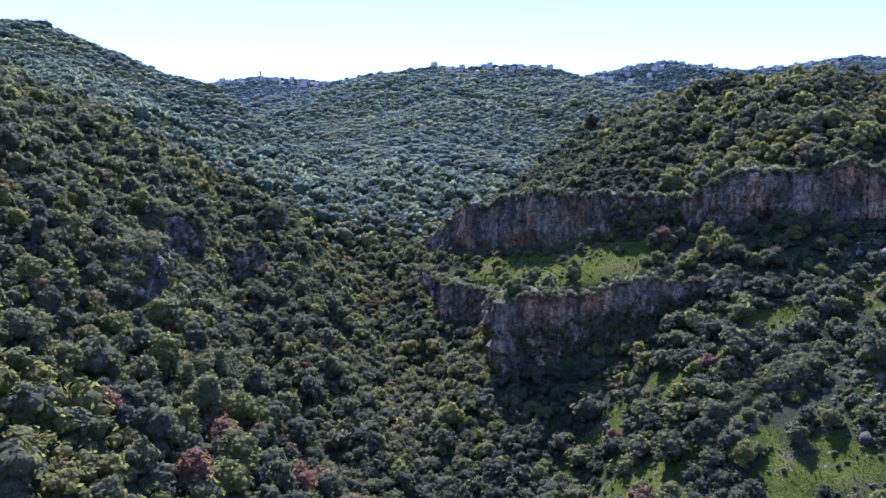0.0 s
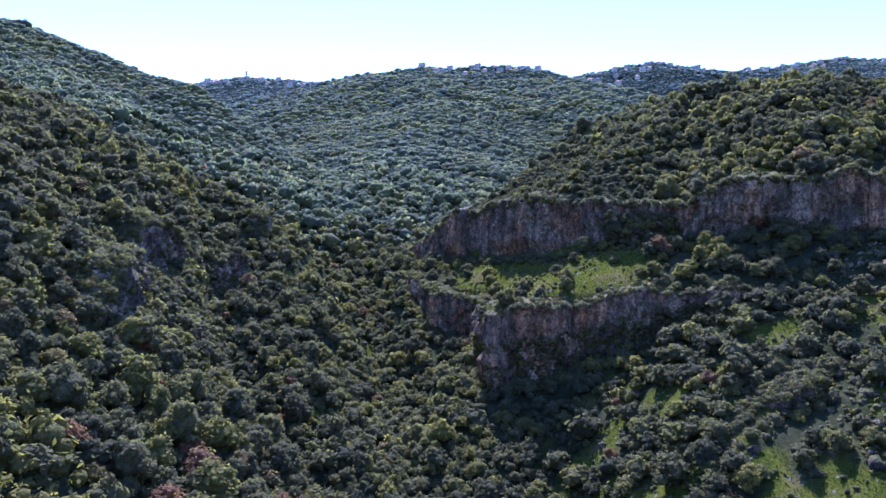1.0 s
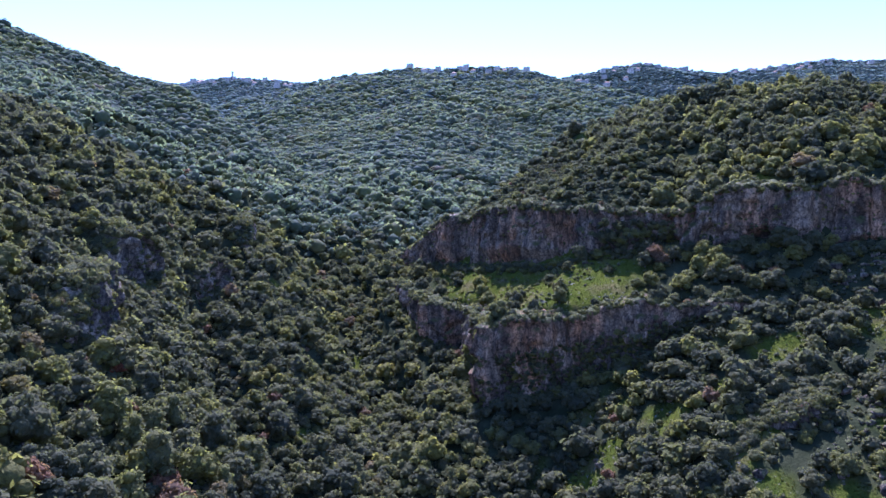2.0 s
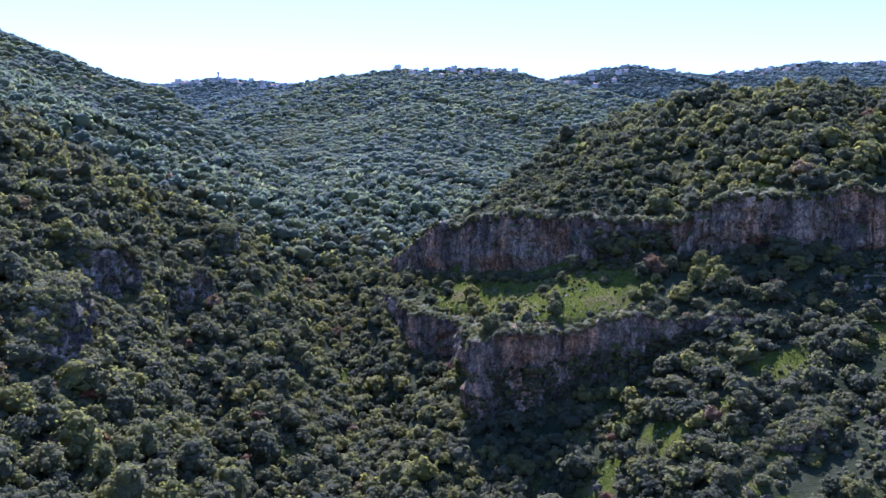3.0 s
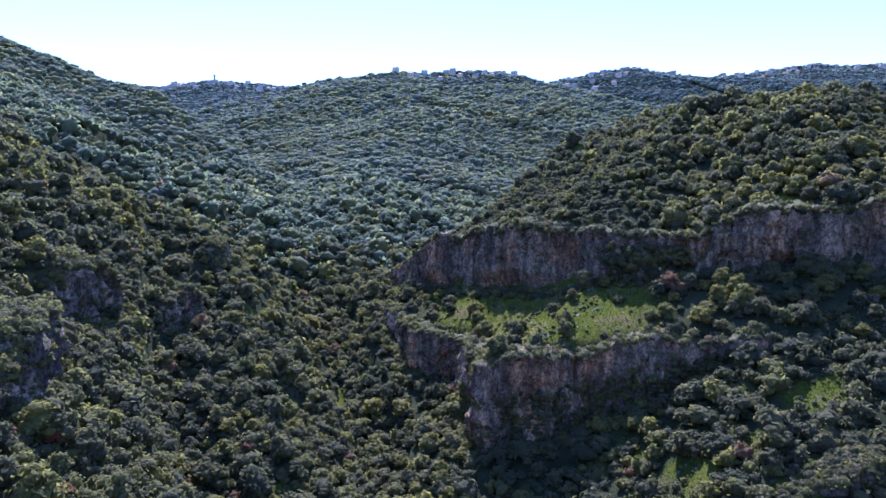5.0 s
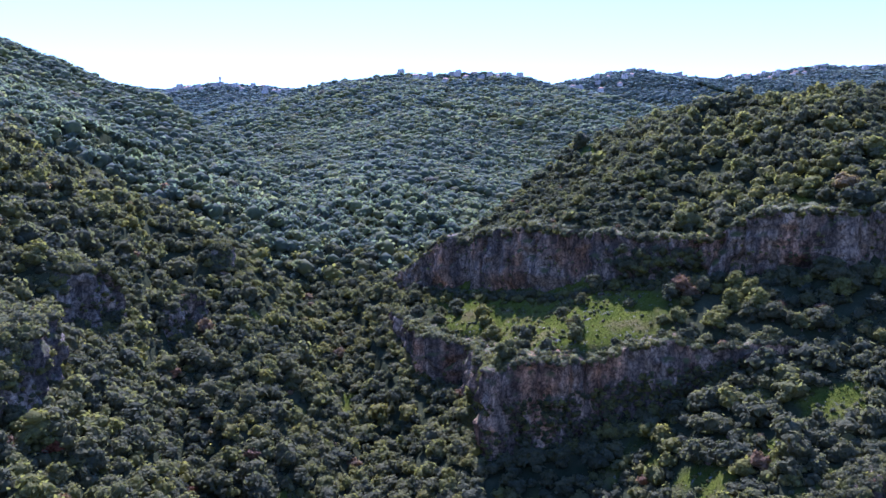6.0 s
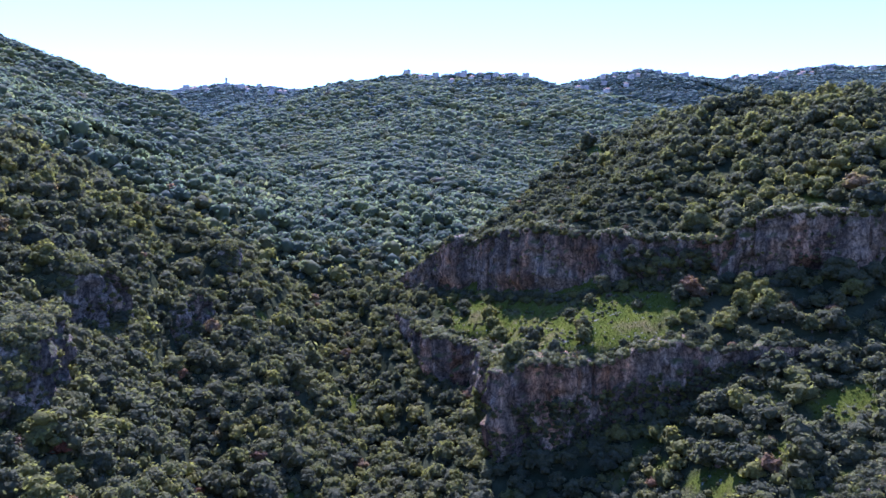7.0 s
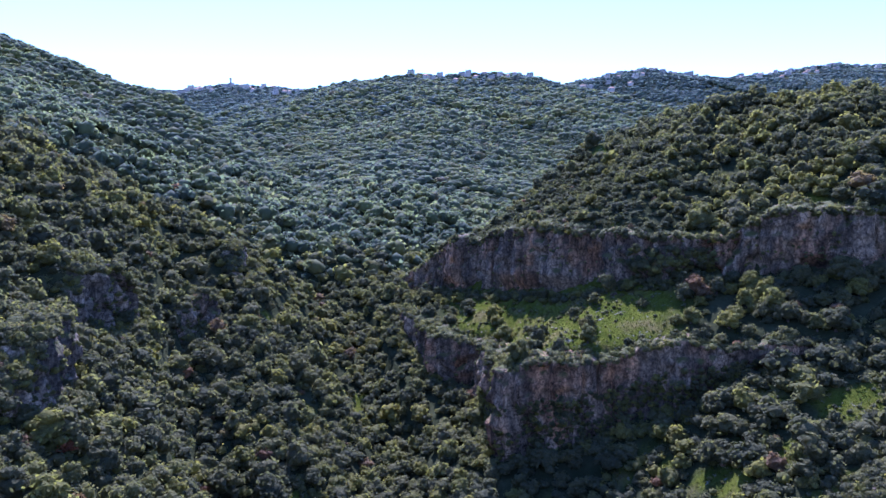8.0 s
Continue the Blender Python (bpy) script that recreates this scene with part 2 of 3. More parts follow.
def blanket(px, py, line, back):
    """Level with the crest on its right side, weighing the crest's heights by nearness, and falling away behind it."""
    total, weight = np.zeros(px.shape), np.zeros(px.shape)
    for (ax, ay, az, _), (bx, by, bz, _) in zip(line, line[1:]):
        n = max(1, int(math.hypot(bx - ax, by - ay) / 9))
        for i in range(n):
            u = i / n
            w = 1 / ((px - ax - u * (bx - ax)) ** 2 + (py - ay - u * (by - ay)) ** 2 + 80) ** 2
            total, weight = total + w * (az + u * (bz - az)), weight + w
    d, _, fall, side = near_line(px, py, line)
    fall = np.where(side > 0, fall, back)
    return total / weight - fall * (np.sqrt(d * d + 144) - 12)


def step(v):
    v = np.clip(v, 0, 1)
    return v * v * (3 - 2 * v)


_table = np.random.RandomState(7).rand(256, 256)


def value_noise(px, py, size):
    """Smooth noise from -1 to 1 with features of that many metres."""
    u, v = px / size, py / size
    iu, iv = np.floor(u).astype(int), np.floor(v).astype(int)
    fu, fv = u - iu, v - iv
    fu, fv = fu * fu * (3 - 2 * fu), fv * fv * (3 - 2 * fv)
    a, b = _table[iu % 256, iv % 256], _table[(iu + 1) % 256, iv % 256]
    c, d = _table[iu % 256, (iv + 1) % 256], _table[(iu + 1) % 256, (iv + 1) % 256]
    return 2 * ((a * (1 - fu) + b * fu) * (1 - fv) + (c * (1 - fu) + d * fu) * fv) - 1


def smax(hs, k):
    hs = np.stack(hs)
    top = hs.max(0)
    return top + k * np.log(np.exp((hs - top) / k).sum(0))


def averaged(field, px, py, reach):
    """A field smoothed over a ring of that many metres."""
    total = 2 * field(px, py)
    for k in range(6):
        total = total + field(px + reach * math.cos(1.047 * k), py + reach * math.sin(1.047 * k))
    return total / 8


def left_side(px, py):
    d, lip, fall, side = near_line(px, py, LIP)
    flank = np.where(side > 0, lip - fall * d, lip + 0.9 * d)
    return -smax([-flank, -tent(px, py, LEFT, 0.5, 10)], 2.0)


def apron(px, py):
    """The slope below the lower cliff."""
    d, foot, _, _ = near_line(px, py, CLIFF_LOW)
    return foot - 0.5 * d


def land(px, py):
    """Height of the ground."""
    px, py = np.asarray(px, float), np.asarray(py, float)
    d1, foot1, brow1, side1 = near_line(px, py, CLIFF_UP)
    d2, foot2, brow2, side2 = near_line(px, py, CLIFF_LOW)
    d3, _, h3, side3 = near_line(px, py, CLIFF_LEFT)
    crag = h3 * (step((-side3 * d3 + 1.5) / 3.0) - 0.2) * (1 - step((d3 - 1) / 9))
    d4, _, h4, side4 = near_line(px, py, CLIFF_RIB)
    knob = h4 * (step((-side4 * d4 + 1.5) / 3.0) - 0.5) * (1 - step((d4 - 2) / 16))
    cap = blanket(px, py, RIGHT, 0.55)
    above = -smax([-(brow1 + 0.55 * d1), -cap], 2.0)
    shelf = (foot1 * d2 + brow2 * d1) / (d1 + d2 + 1e-6)
    below = averaged(apron, px, py, 9)
    up = step((-side1 * d1 + 1.5) / 3.0)
    low = step((-side2 * d2 + 1.5) / 3.0)
    right = above * up + (1 - up) * (shelf * low + below * (1 - low))
    flat = 1 - step((35 - np.minimum(d1, d2)) / 30)
    rough = 2.2 * value_noise(px, py, 31) * flat + 0.8 * value_noise(px + 90, py, 11) + 0.3 * value_noise(px, py + 50, 4)
    far = np.clip((py - 350) / 400, 0, 1)
    rough = rough + far * (7 * value_noise(px, py, 120) + 3 * value_noise(px, py + 400, 55))
    left = averaged(left_side, px, py, 5)
    return smax([
        right, left + crag, tent(px, py, PEAK, 0.45, 30), tent(px, py, PEAK_SPUR, 0.5, 20), tent(px, py, MIDDLE, 0.3, 22), tent(px, py, SHOULDER, 0.3, 30),
        tent(px, py, FAR, 0.2, 40), tent(px, py, RIB, 0.6, 8) + knob, np.full(px.shape, -42.0)], 3.0) + rough


def meadow(px, py):
    """1 in the grassy clearings, 0 under the trees."""
    d2, h2, _, side2 = near_line(px, py, CLIFF_LOW)
    d1, _, _, side1 = near_line(px, py, CLIFF_UP)
    ledge = np.where((side2 < 0) & (side1 > 0), 1.0, 0.0) * step((d2 - 0.5) / 2) * step((64 - px) / 8 + 0.6 * value_noise(px, py, 7)) * step((px - 2) / 10)
    glade = step(1.5 - np.hypot((px - 71) / 8, (py - 126) / 8) + 0.7 * value_noise(px, py, 4.5))
    slope = step((value_noise(px, py, 9) + 0.6 * value_noise(px, py + 70, 4) - 0.08) / 0.35) * step((px - 18) / 20) * step((196 - py) / 15) * step((1.25 - px / np.maximum(py, 1) * 1.2) / 0.2)
    gap = step((value_noise(px + 300, py, 9) - 0.76) / 0.12) * np.where((py < 330) & (px > -50), 1.0, 0.0)
    return np.clip(np.maximum.reduce([ledge, glade, slope, gap]), 0, 1)


def clearing(px, py):
    """1 where few trees grow: the grass, and the stony rib above the glade."""
    rib = 0.86 * step((px - 66 - 0.3 * (py - 120)) / 8) * step((152 - py) / 5) * step((px / np.maximum(py, 1) - 0.44) / 0.06)
    scree = 0.75 * step(1.5 - np.hypot((px - 108) / 11, (py - 184) / 10)) + 0.7 * step(1.5 - np.hypot((px - 96) / 13, (py - 161) / 7))
    return np.clip(np.maximum.reduce([meadow(px, py), rib, scree]), 0, 1)


def spaced(lo, hi, fine_lo, fine_hi, fine, grow):
    """Grid lines, fine in the middle and ever wider outwards."""
    mid = list(np.arange(fine_lo, fine_hi + 0.1, fine))
    gap, v, out = fine, mid[-1], []
    while v < hi:
        gap *= grow
        v += gap
        out.append(v)
    gap, v, pre = fine, mid[0], []
    while v > lo:
        gap *= grow
        v -= gap
        pre.append(v)
    return np.array(pre[::-1] + mid + out)


def mesh_of(name, verts, tris, mat, tint=None, smooth=True, sides=3):
    """A mesh from arrays of corners and faces, with an optional value a corner."""
    me = bpy.data.meshes.new(name)
    verts, tris = np.asarray(verts, np.float32), np.asarray(tris, np.int32)
    me.vertices.add(len(verts))
    me.vertices.foreach_set("co", verts.ravel())
    me.loops.add(tris.size)
    me.loops.foreach_set("vertex_index", tris.ravel())
    me.polygons.add(len(tris))
    me.polygons.foreach_set("loop_start", np.arange(0, tris.size, sides, dtype=np.int32))
    if smooth:
        me.polygons.foreach_set("use_smooth", np.ones(len(tris), bool))
    if tint is not None:
        key, values = tint
        me.attributes.new(key, "FLOAT", "POINT").data.foreach_set("value", np.asarray(values, np.float32))
    me.update(calc_edges=True)
    me.materials.append(mat)
    return me


def grid_faces(rows, cols):
    i = np.arange(rows * cols).reshape(rows, cols)
    return np.stack([i[:-1, :-1], i[:-1, 1:], i[1:, 1:], i[1:, :-1]], -1).reshape(-1, 4)


gx = spaced(-4400, 4400, -130, 170, 1.8, 1.06)
gy = spaced(-3000, 4600, 95, 340, 1.8, 1.05)
mx, my = np.meshgrid(gx, gy)
mz = land(mx, my)
ground = new("ground", mesh_of("ground", np.stack([mx, my, mz], -1).reshape(-1, 3), grid_faces(len(gy), len(gx)), earth, ("meadow", meadow(mx, my).ravel()), sides=4))
tagged(ground, "steep valley hillsides of earth, grass and leaf litter", "hillside", kind="structure")


# ---- cliffs ----
def along(line, gap):
    """Points every gap metres along a plan line, with the outward (right-hand) direction and the height carried."""
    out = []
    pts = [Vector(p[:2]) for p in line]
    for k in range(len(line) - 1):
        a, b = pts[k], pts[k + 1]
        n = max(1, int((b - a).length / gap))
        d = (b - a).normalized()
        for i in range(n):
            u = i / n
            p = a.lerp(b, u)
            prev, nxt = (pts[k] - pts[k - 1]).normalized() if k else d, (pts[k + 2] - pts[k + 1]).normalized() if k + 2 < len(pts) else d
            dd = (d + prev * max(0, 0.5 - u) + nxt * max(0, u - 0.5)).normalized()
            h0, h1 = line[k][3] - line[k][2], line[k + 1][3] - line[k + 1][2]
            out.append((p.x, p.y, dd.y, -dd.x, h0 + u * (h1 - h0)))
    return np.array(out)


FACES = {}


def cliff(name, line, mat, label, gap=0.55, rows=30, undercut=1.2, seed=0):
    a = along(line, gap)
    tall = np.where(a[:, 4] > 0.3)[0]
    a = a[tall[0]:tall[-1] + 1]
    x, y, nx, ny, h = a.T
    run = np.arange(len(a)) * gap + 40 * seed
    base = land(x + nx * 6.0, y + ny * 6.0) - 1.5
    top = land(x - nx * 2.2, y - ny * 2.2) + 0.2 + 1.5 * value_noise(run, run * 0, 8.7) + 0.7 * value_noise(run + 70, run * 0, 1.7)
    v = np.linspace(0, 1, rows)[:, None]
    s = run[None, :] + v * 0
    z = base + (top - base) * v
    keep = np.clip(h / 6, 0.25, 1)
    col = 2.7 * value_noise(s, z * 0.10, 13) + 1.9 * value_noise(s, z * 0.16 + 40, 5.2) + 0.9 * value_noise(s, z * 0.2 + 90, 2.4)
    crack = np.maximum(0, 0.2 - np.abs(value_noise(s, z * 0.2 + 80, 3.4))) * -13
    hole = -1.1 * step((value_noise(s, z * 0.7 + 300, 1.9) - 0.55) / 0.2)
    lump = hole + 0.55 * value_noise(s, z + 120, 2.3) + 0.5 * value_noise(s, z * 0.8 + 220, 1.15) + 0.3 * value_noise(s + 33, z, 0.6)
    bed = 0.45 * value_noise(s * 0.12, z + 60, 1.7)
    hollow = -undercut * np.clip(1 - v / 0.34, 0, 1) ** 0.7 * np.clip(0.6 + value_noise(s, v * 0, 13), 0, 1.6)
    lean = 1.3 * (1 - v)
    off = 4.0 + (col + crack + lump + bed + hollow) * keep + lean
    off = np.maximum(off, 1.65)
    shown = np.clip(h / 2.5, 0, 1)
    off = off * shown - 5 * (1 - shown)
    crown = np.clip((v - 0.93) / 0.07, 0, 1) ** 1.5
    off = off * (1 - crown) + crown * -2.2
    z = z - 4.5 * (1 - np.clip(h / 3, 0, 1))
    verts = np.stack([x + nx * off, y + ny * off, z], -1).reshape(-1, 3)
    FACES[name] = (verts.reshape(rows, len(a), 3), np.stack([nx, ny], -1), h)
    ob = new(name, mesh_of(name, verts, grid_faces(rows, len(a)), mat, smooth=False, sides=4))
    return tagged(ob, label, "cliff", kind="structure")


cliff("cliff_upper", CLIFF_UP, limestone, "long shaded limestone cliff with reddish and grey streaks", seed=1, rows=34, undercut=2.6)
cliff("cliff_lower", CLIFF_LOW, limestone, "short limestone cliff with an orange face below the grassy ledge", seed=2, rows=34)
cliff("cliff_side", CLIFF_LEFT, grey_rock, "broken grey limestone crags among bushes on the steep slope", seed=3, rows=26, undercut=0.5)
cliff("cliff_small", CLIFF_RIB, grey_rock, "dark grey limestone crag above a grassy glade", seed=5, rows=20, undercut=0.5)


# ---- trees ----
def ball(level):
    bm = bmesh.new()
    bmesh.ops.create_icosphere(bm, subdivisions=level, radius=1)
    bm.verts.index_update()
    v = np.array([p.co[:] for p in bm.verts])
    f = np.array([[p.index for p in face.verts] for face in bm.faces])
    bm.free()
    return v, f


BALLS = {1: ball(1), 2: ball(2)}


def crown_shape(rng, lumps, level, cards, card, tall=1.0, low=0.28, core=0.84, lift=0.4):
    """A crown about 1 in radius that stands on z = 0: a core of foliage with sprays of leaves on them."""
    vs, fs, count = [], [], 0
    bv, bf = BALLS[level]
    centres = []
    for k in range(lumps):
        if k == 0:
            c, r = np.array([0, 0, 0.56 * tall]), 0.92 if lumps == 1 else 0.74
        else:
            a, up = 2.4 * k + rng.uniform(-0.4, 0.4), np.clip((k - 0.5) / (lumps - 1) + rng.uniform(-0.12, 0.12), 0.04, 0.97)
            q = 0.62 * math.sqrt(1 - up ** 1.6) * rng.uniform(0.85, 1.12)
            c = np.array([q * math.cos(a), q * math.sin(a), tall * (low + (0.98 - low) * up)])
            r = rng.uniform(0.30, 0.46) if lumps < 8 else rng.uniform(0.25, 0.40)
        centres.append((c, r))
        wobble = 1 + 0.24 * (rng.rand(len(bv), 1) - 0.5)
        vs.append(bv * wobble * np.array([1, 1, rng.uniform(0.82, 0.98)]) * r * core + c)
        fs.append(bf + count)
        count += len(bv)
    if cards:
        which = rng.randint(0, len(centres), cards)
        d = rng.normal(size=(cards, 3))
        d[:, 2] = np.abs(d[:, 2]) * 1.1 - 0.35
        d /= np.linalg.norm(d, axis=1)[:, None]
        r = np.array([c[1] for c in centres])[which, None]
        p = np.array([c[0] for c in centres])[which] + d * r * rng.uniform(0.82, 1.1, (cards, 1)) * np.array([1, 1, 0.9])
        n = (1.2 - lift) * d + np.array([0, 0, lift]) + 0.4 * rng.normal(size=(cards, 3))
        n /= np.linalg.norm(n, axis=1)[:, None]
        t = np.cross(n, rng.normal(size=(cards, 3)))
        t /= np.linalg.norm(t, axis=1)[:, None]
        b = np.cross(n, t)
        size = card * rng.uniform(0.6, 1.3, (cards, 1))
        quad = np.stack([p - t * size, p - b * size * 0.6 + n * size * 0.25, p + t * size, p + b * size * 0.6 + n * size * 0.2], 1)
        vs.append(quad.reshape(-1, 3))
        i = count + 4 * np.arange(cards)[:, None]
        fs.append(np.concatenate([i + [0, 1, 2], i + [0, 2, 3]]))
    return np.concatenate(vs), np.concatenate(fs)


def limb(bm, a, b, ra, rb, sides=6):
    a, b = Vector(a), Vector(b)
    q = (b - a).to_track_quat("Z", "Y")
    rings = []
    for p, r in ((a, ra), (b, rb)):
        rings.append([bm.verts.new(p + q @ Vector((r * math.cos(k * math.tau / sides), r * math.sin(k * math.tau / sides), 0))) for k in range(sides)])
    for k in range(sides):
        bm.faces.new((rings[0][k], rings[0][(k + 1) % sides], rings[1][(k + 1) % sides], rings[1][k]))
    bm.faces.new(rings[1])


def trunk_mesh(rng, tall):
    bm = bmesh.new()
    fork = 0.3 * tall
    limb(bm, (0, 0, -0.25), (0.02, 0.01, fork), 0.10, 0.075)
    for k in range(4):
        a = k * 1.57 + rng.uniform(-0.4, 0.4)
        limb(bm, (0.02, 0.01, fork - 0.02), (0.42 * math.cos(a), 0.42 * math.sin(a), tall * rng.uniform(0.55, 0.75)), 0.055, 0.02, 5)
    me = bpy.data.meshes.new("trunk")
    bm.to_mesh(me)
    bm.free()
    me.materials.append(bark)
    return me


def tree_kind(name, seed, mat, tall, lumps, cards, card, label, category, group, low=0.28):
    """One tree with its trunk and crown, to be copied."""
    rng = np.random.RandomState(seed)
    root = new(name)
    tagged(root, label, category, group)
    v, f = crown_shape(rng, lumps, 1, cards, card, tall, low)
    for part_name, me in (("trunk", trunk_mesh(rng, tall)), ("crown", mesh_of("crown", v, f, mat))):
        new(part_name, me).parent = root
    return root


def scatter(seed, x0, x1, y0, y1, gap, jitter=0.42):
    rng = np.random.RandomState(seed)
    px, py = np.meshgrid(np.arange(x0, x1, gap), np.arange(y0, y1, gap * 0.87))
    px[1::2] += gap / 2
    px, py = px.ravel(), py.ravel()
    px, py = px + rng.uniform(-jitter, jitter, px.shape) * gap, py + rng.uniform(-jitter, jitter, py.shape) * gap
    return px, py, rng


def off_cliff(px, py):
    """Away from the rock faces."""
    ok = np.ones(px.shape, bool)
    for line, front in ((CLIFF_UP, 6.5), (CLIFF_LOW, 5.4), (CLIFF_LEFT, 3.0), (CLIFF_RIB, 14.0)):
        d, foot, brow, side = near_line(px, py, line)
        tall = brow - foot > 4
        ok &= ~(tall & (side > 0) & (d < front)) & ~(tall & (side < 0) & (d < 0.6))
    return ok


def species(px, py, rng):
    """The tint of each tree: patches of one kind among mixed ones."""
    t = 0.53 + 0.28 * value_noise(px, py + 900, 26) + 0.27 * rng.normal(size=px.shape) + 0.12 * value_noise(px + 500, py, 70)
    red = rng.rand(len(px)) < 0.012
    return np.where(red, rng.uniform(0.93, 1.0, px.shape), np.clip(t, 0.0, 0.915))


def mass(name, shapes, px, py, size, tint, mat, label, rng, sink=0.12, pz=None):
    """Many crowns in one mesh."""
    pz = land(px, py) if pz is None else pz
    vs, fs, ts, count = [], [], [], 0
    pick, turn, squash = rng.randint(0, len(shapes), len(px)), rng.uniform(0, math.tau, len(px)), rng.uniform(0.75, 1.15, len(px))
    for k, (v, f) in enumerate(shapes):
        i = np.where(pick == k)[0]
        c, s = np.cos(turn[i])[:, None], np.sin(turn[i])[:, None]
        r = size[i][:, None]
        x = (v[None, :, 0] * c - v[None, :, 1] * s) * r + px[i][:, None]
        y = (v[None, :, 0] * s + v[None, :, 1] * c) * r + py[i][:, None]
        z = (v[None, :, 2] * squash[i][:, None] - sink) * r + pz[i][:, None]
        vs.append(np.stack([x, y, z], -1).reshape(-1, 3))
        fs.append((f[None] + (count + len(v) * np.arange(len(i)))[:, None, None]).reshape(-1, 3))
        ts.append(np.repeat(tint[i], len(v)))
        count += len(v) * len(i)
    ob = new(name, mesh_of(name, np.concatenate(vs), np.concatenate(fs), mat, ("tint", np.concatenate(ts))))
    return tagged(ob, label, "woodland", kind="stuff")


_r = np.random.RandomState(11)
MID_SHAPES = [crown_shape(_r, 6, 1, 100, 0.16, _r.uniform(1.0, 1.4)) for _ in range(12)]
FAR_SHAPES = [(v * (1, 1, 0.68), f) for v, f in (crown_shape(_r, 1, 1, 12, 0.30, _r.uniform(0.6, 0.85), core=0.95, lift=0.6) for _ in range(10))]
SMALL_SHAPES = [crown_shape(_r, 3, 1, 28, 0.22, _r.uniform(0.8, 1.1), lift=0.5) for _ in range(8)]
TINY_SHAPES = [(v * (1, 1, 0.52), f) for v, f in (crown_shape(_r, 1, 1, 1, 0.5, _r.uniform(0.3, 0.5), core=1.0, lift=0.8) for _ in range(8))]
LOW_SHAPES = [crown_shape(_r, 1, 1, 18, 0.26, _r.uniform(0.6, 0.85), 0.2) for _ in range(8)]

# the near valley sides
px, py, rng = scatter(21, -230, 250, 72, 345, 3.85)
open_ground = clearing(px, py)
ok = off_cliff(px, py) & (np.abs(px) < 0.62 * py + 12) & (rng.rand(len(px)) > 0.90 * open_ground)
ok &= (land(px, py) < 140) & ((py < 225) | (land(px, py + 9) - land(px, py - 5) > -3.5))
px, py = px[ok], py[ok]
size = np.clip(rng.lognormal(0.90, 0.28, len(px)), 1.2, 4.6) * np.where(py > 255, 0.95, 1.0)
d_up, _, _, s_up = near_line(px, py, CLIFF_UP)
heath = (s_up < 0) & (d_up < 40) & (px < 66)
size = np.where(heath, size * 0.66, size)
tint = species(px, py, rng)
whole = (py < 146) & (py > 100) & (np.abs(px) < 0.62 * py)
d_low, _, _, s_low = near_line(px, py, CLIFF_LOW)
whole |= (s_low < 0) & (s_up > 0) & (d_low < 40) & (px < 110)
mass("near_woodland", MID_SHAPES, px[~whole], py[~whole], size[~whole], tint[~whole], leaf_mass, "dense evergreen maquis in mixed dull and bright greens", rng)

# scrub on the brows, ledges and feet of the cliffs
clings = []


def cling(name, count, low, high, near, far, small, large, first=0.0, last=1.0, patch=-1.0, tint=None):
    """Bushes rooted on a rock face: between two heights (0 foot, 1 brow) of a stretch of it, in patches."""
    face, out, h = FACES[name]
    rows, cols = face.shape[:2]
    for _ in range(count):
        c = int(cols * rng.uniform(first, last))
        r = (rows - 1) * np.clip(rng.uniform(low, high), 0, 0.999)
        x, y, z = face[int(r), c] + (r % 1) * (face[int(r) + 1, c] - face[int(r), c])
        if h[c] < 0.9 or value_noise(x * 1.0 + y, z * 1.0, 4.5) < patch:
            continue
        q = rng.uniform(near, far)
        clings.append((x + out[c, 0] * q, y + out[c, 1] * q, rng.uniform(small, large), z - 0.2, rng.uniform(*tint) if tint else -1.0))


cling("cliff_upper", 1300, 0.86, 1.0, -0.6, 0.2, 0.5, 1.3)
cling("cliff_upper", 900, 0.15, 0.95, -0.3, 0.1, 0.3, 0.8, patch=0.1)
cling("cliff_upper", 150, 0.0, 0.7, 0.0, 0.8, 0.7, 1.8, 0.52, 0.60)
cling("cliff_lower", 1100, 0.90, 1.0, -0.6, 0.2, 0.5, 1.2)
cling("cliff_lower", 1300, 0.05, 0.60, -0.2, 0.4, 0.5, 1.1, 0.58, 1.0, patch=-0.45)
cling("cliff_lower", 400, 0.1, 0.95, -0.3, 0.2, 0.4, 0.9, 0.0, 0.57, patch=0.1)
cling("cliff_lower", 200, 0.45, 1.0, 0.0, 0.6, 0.5, 1.0, 0.575, 0.615, tint=(0.74, 0.9))
cling("cliff_lower", 200, 0.05, 0.55, 0.0, 0.6, 0.5, 1.0, 0.55, 0.59, tint=(0.74, 0.9))
cling("cliff_side", 1000, 0.05, 0.92, -0.3, 0.2, 0.4, 1.0, patch=0.0)
cling("cliff_side", 1700, 0.90, 1.0, -0.8, 0.2, 0.6, 1.4)
cling("cliff_small", 260, 0.1, 1.0, -0.3, 0.2, 0.4, 1.0, patch=-0.2)
cling("cliff_small", 420, 0.88, 1.0, -0.8, 0.2, 0.5, 1.1)
for line in (CLIFF_UP, CLIFF_LOW, CLIFF_LEFT, CLIFF_RIB):
    for x, y, nx, ny, h in along(line, 1.0):
        for _ in range(2 if h > 1.5 and rng.rand() < 0.8 else 0):
            q = rng.uniform(5.5, 8.5)
            clings.append((x + nx * q, y + ny * q, rng.uniform(0.8, 2.0), float(land(x + nx * q, y + ny * q)), -1.0))
cx, cy, cs, cz, ct = np.array(clings).T
mass("cliff_scrub", LOW_SHAPES, cx, cy, cs, np.where(ct < 0, species(cx, cy, rng), ct), leaf_mass, "low bushes clinging to the cliff brows and feet", rng, pz=cz)
ux, uy, ur = scatter(25, -150, 140, 74, 250, 2.55)
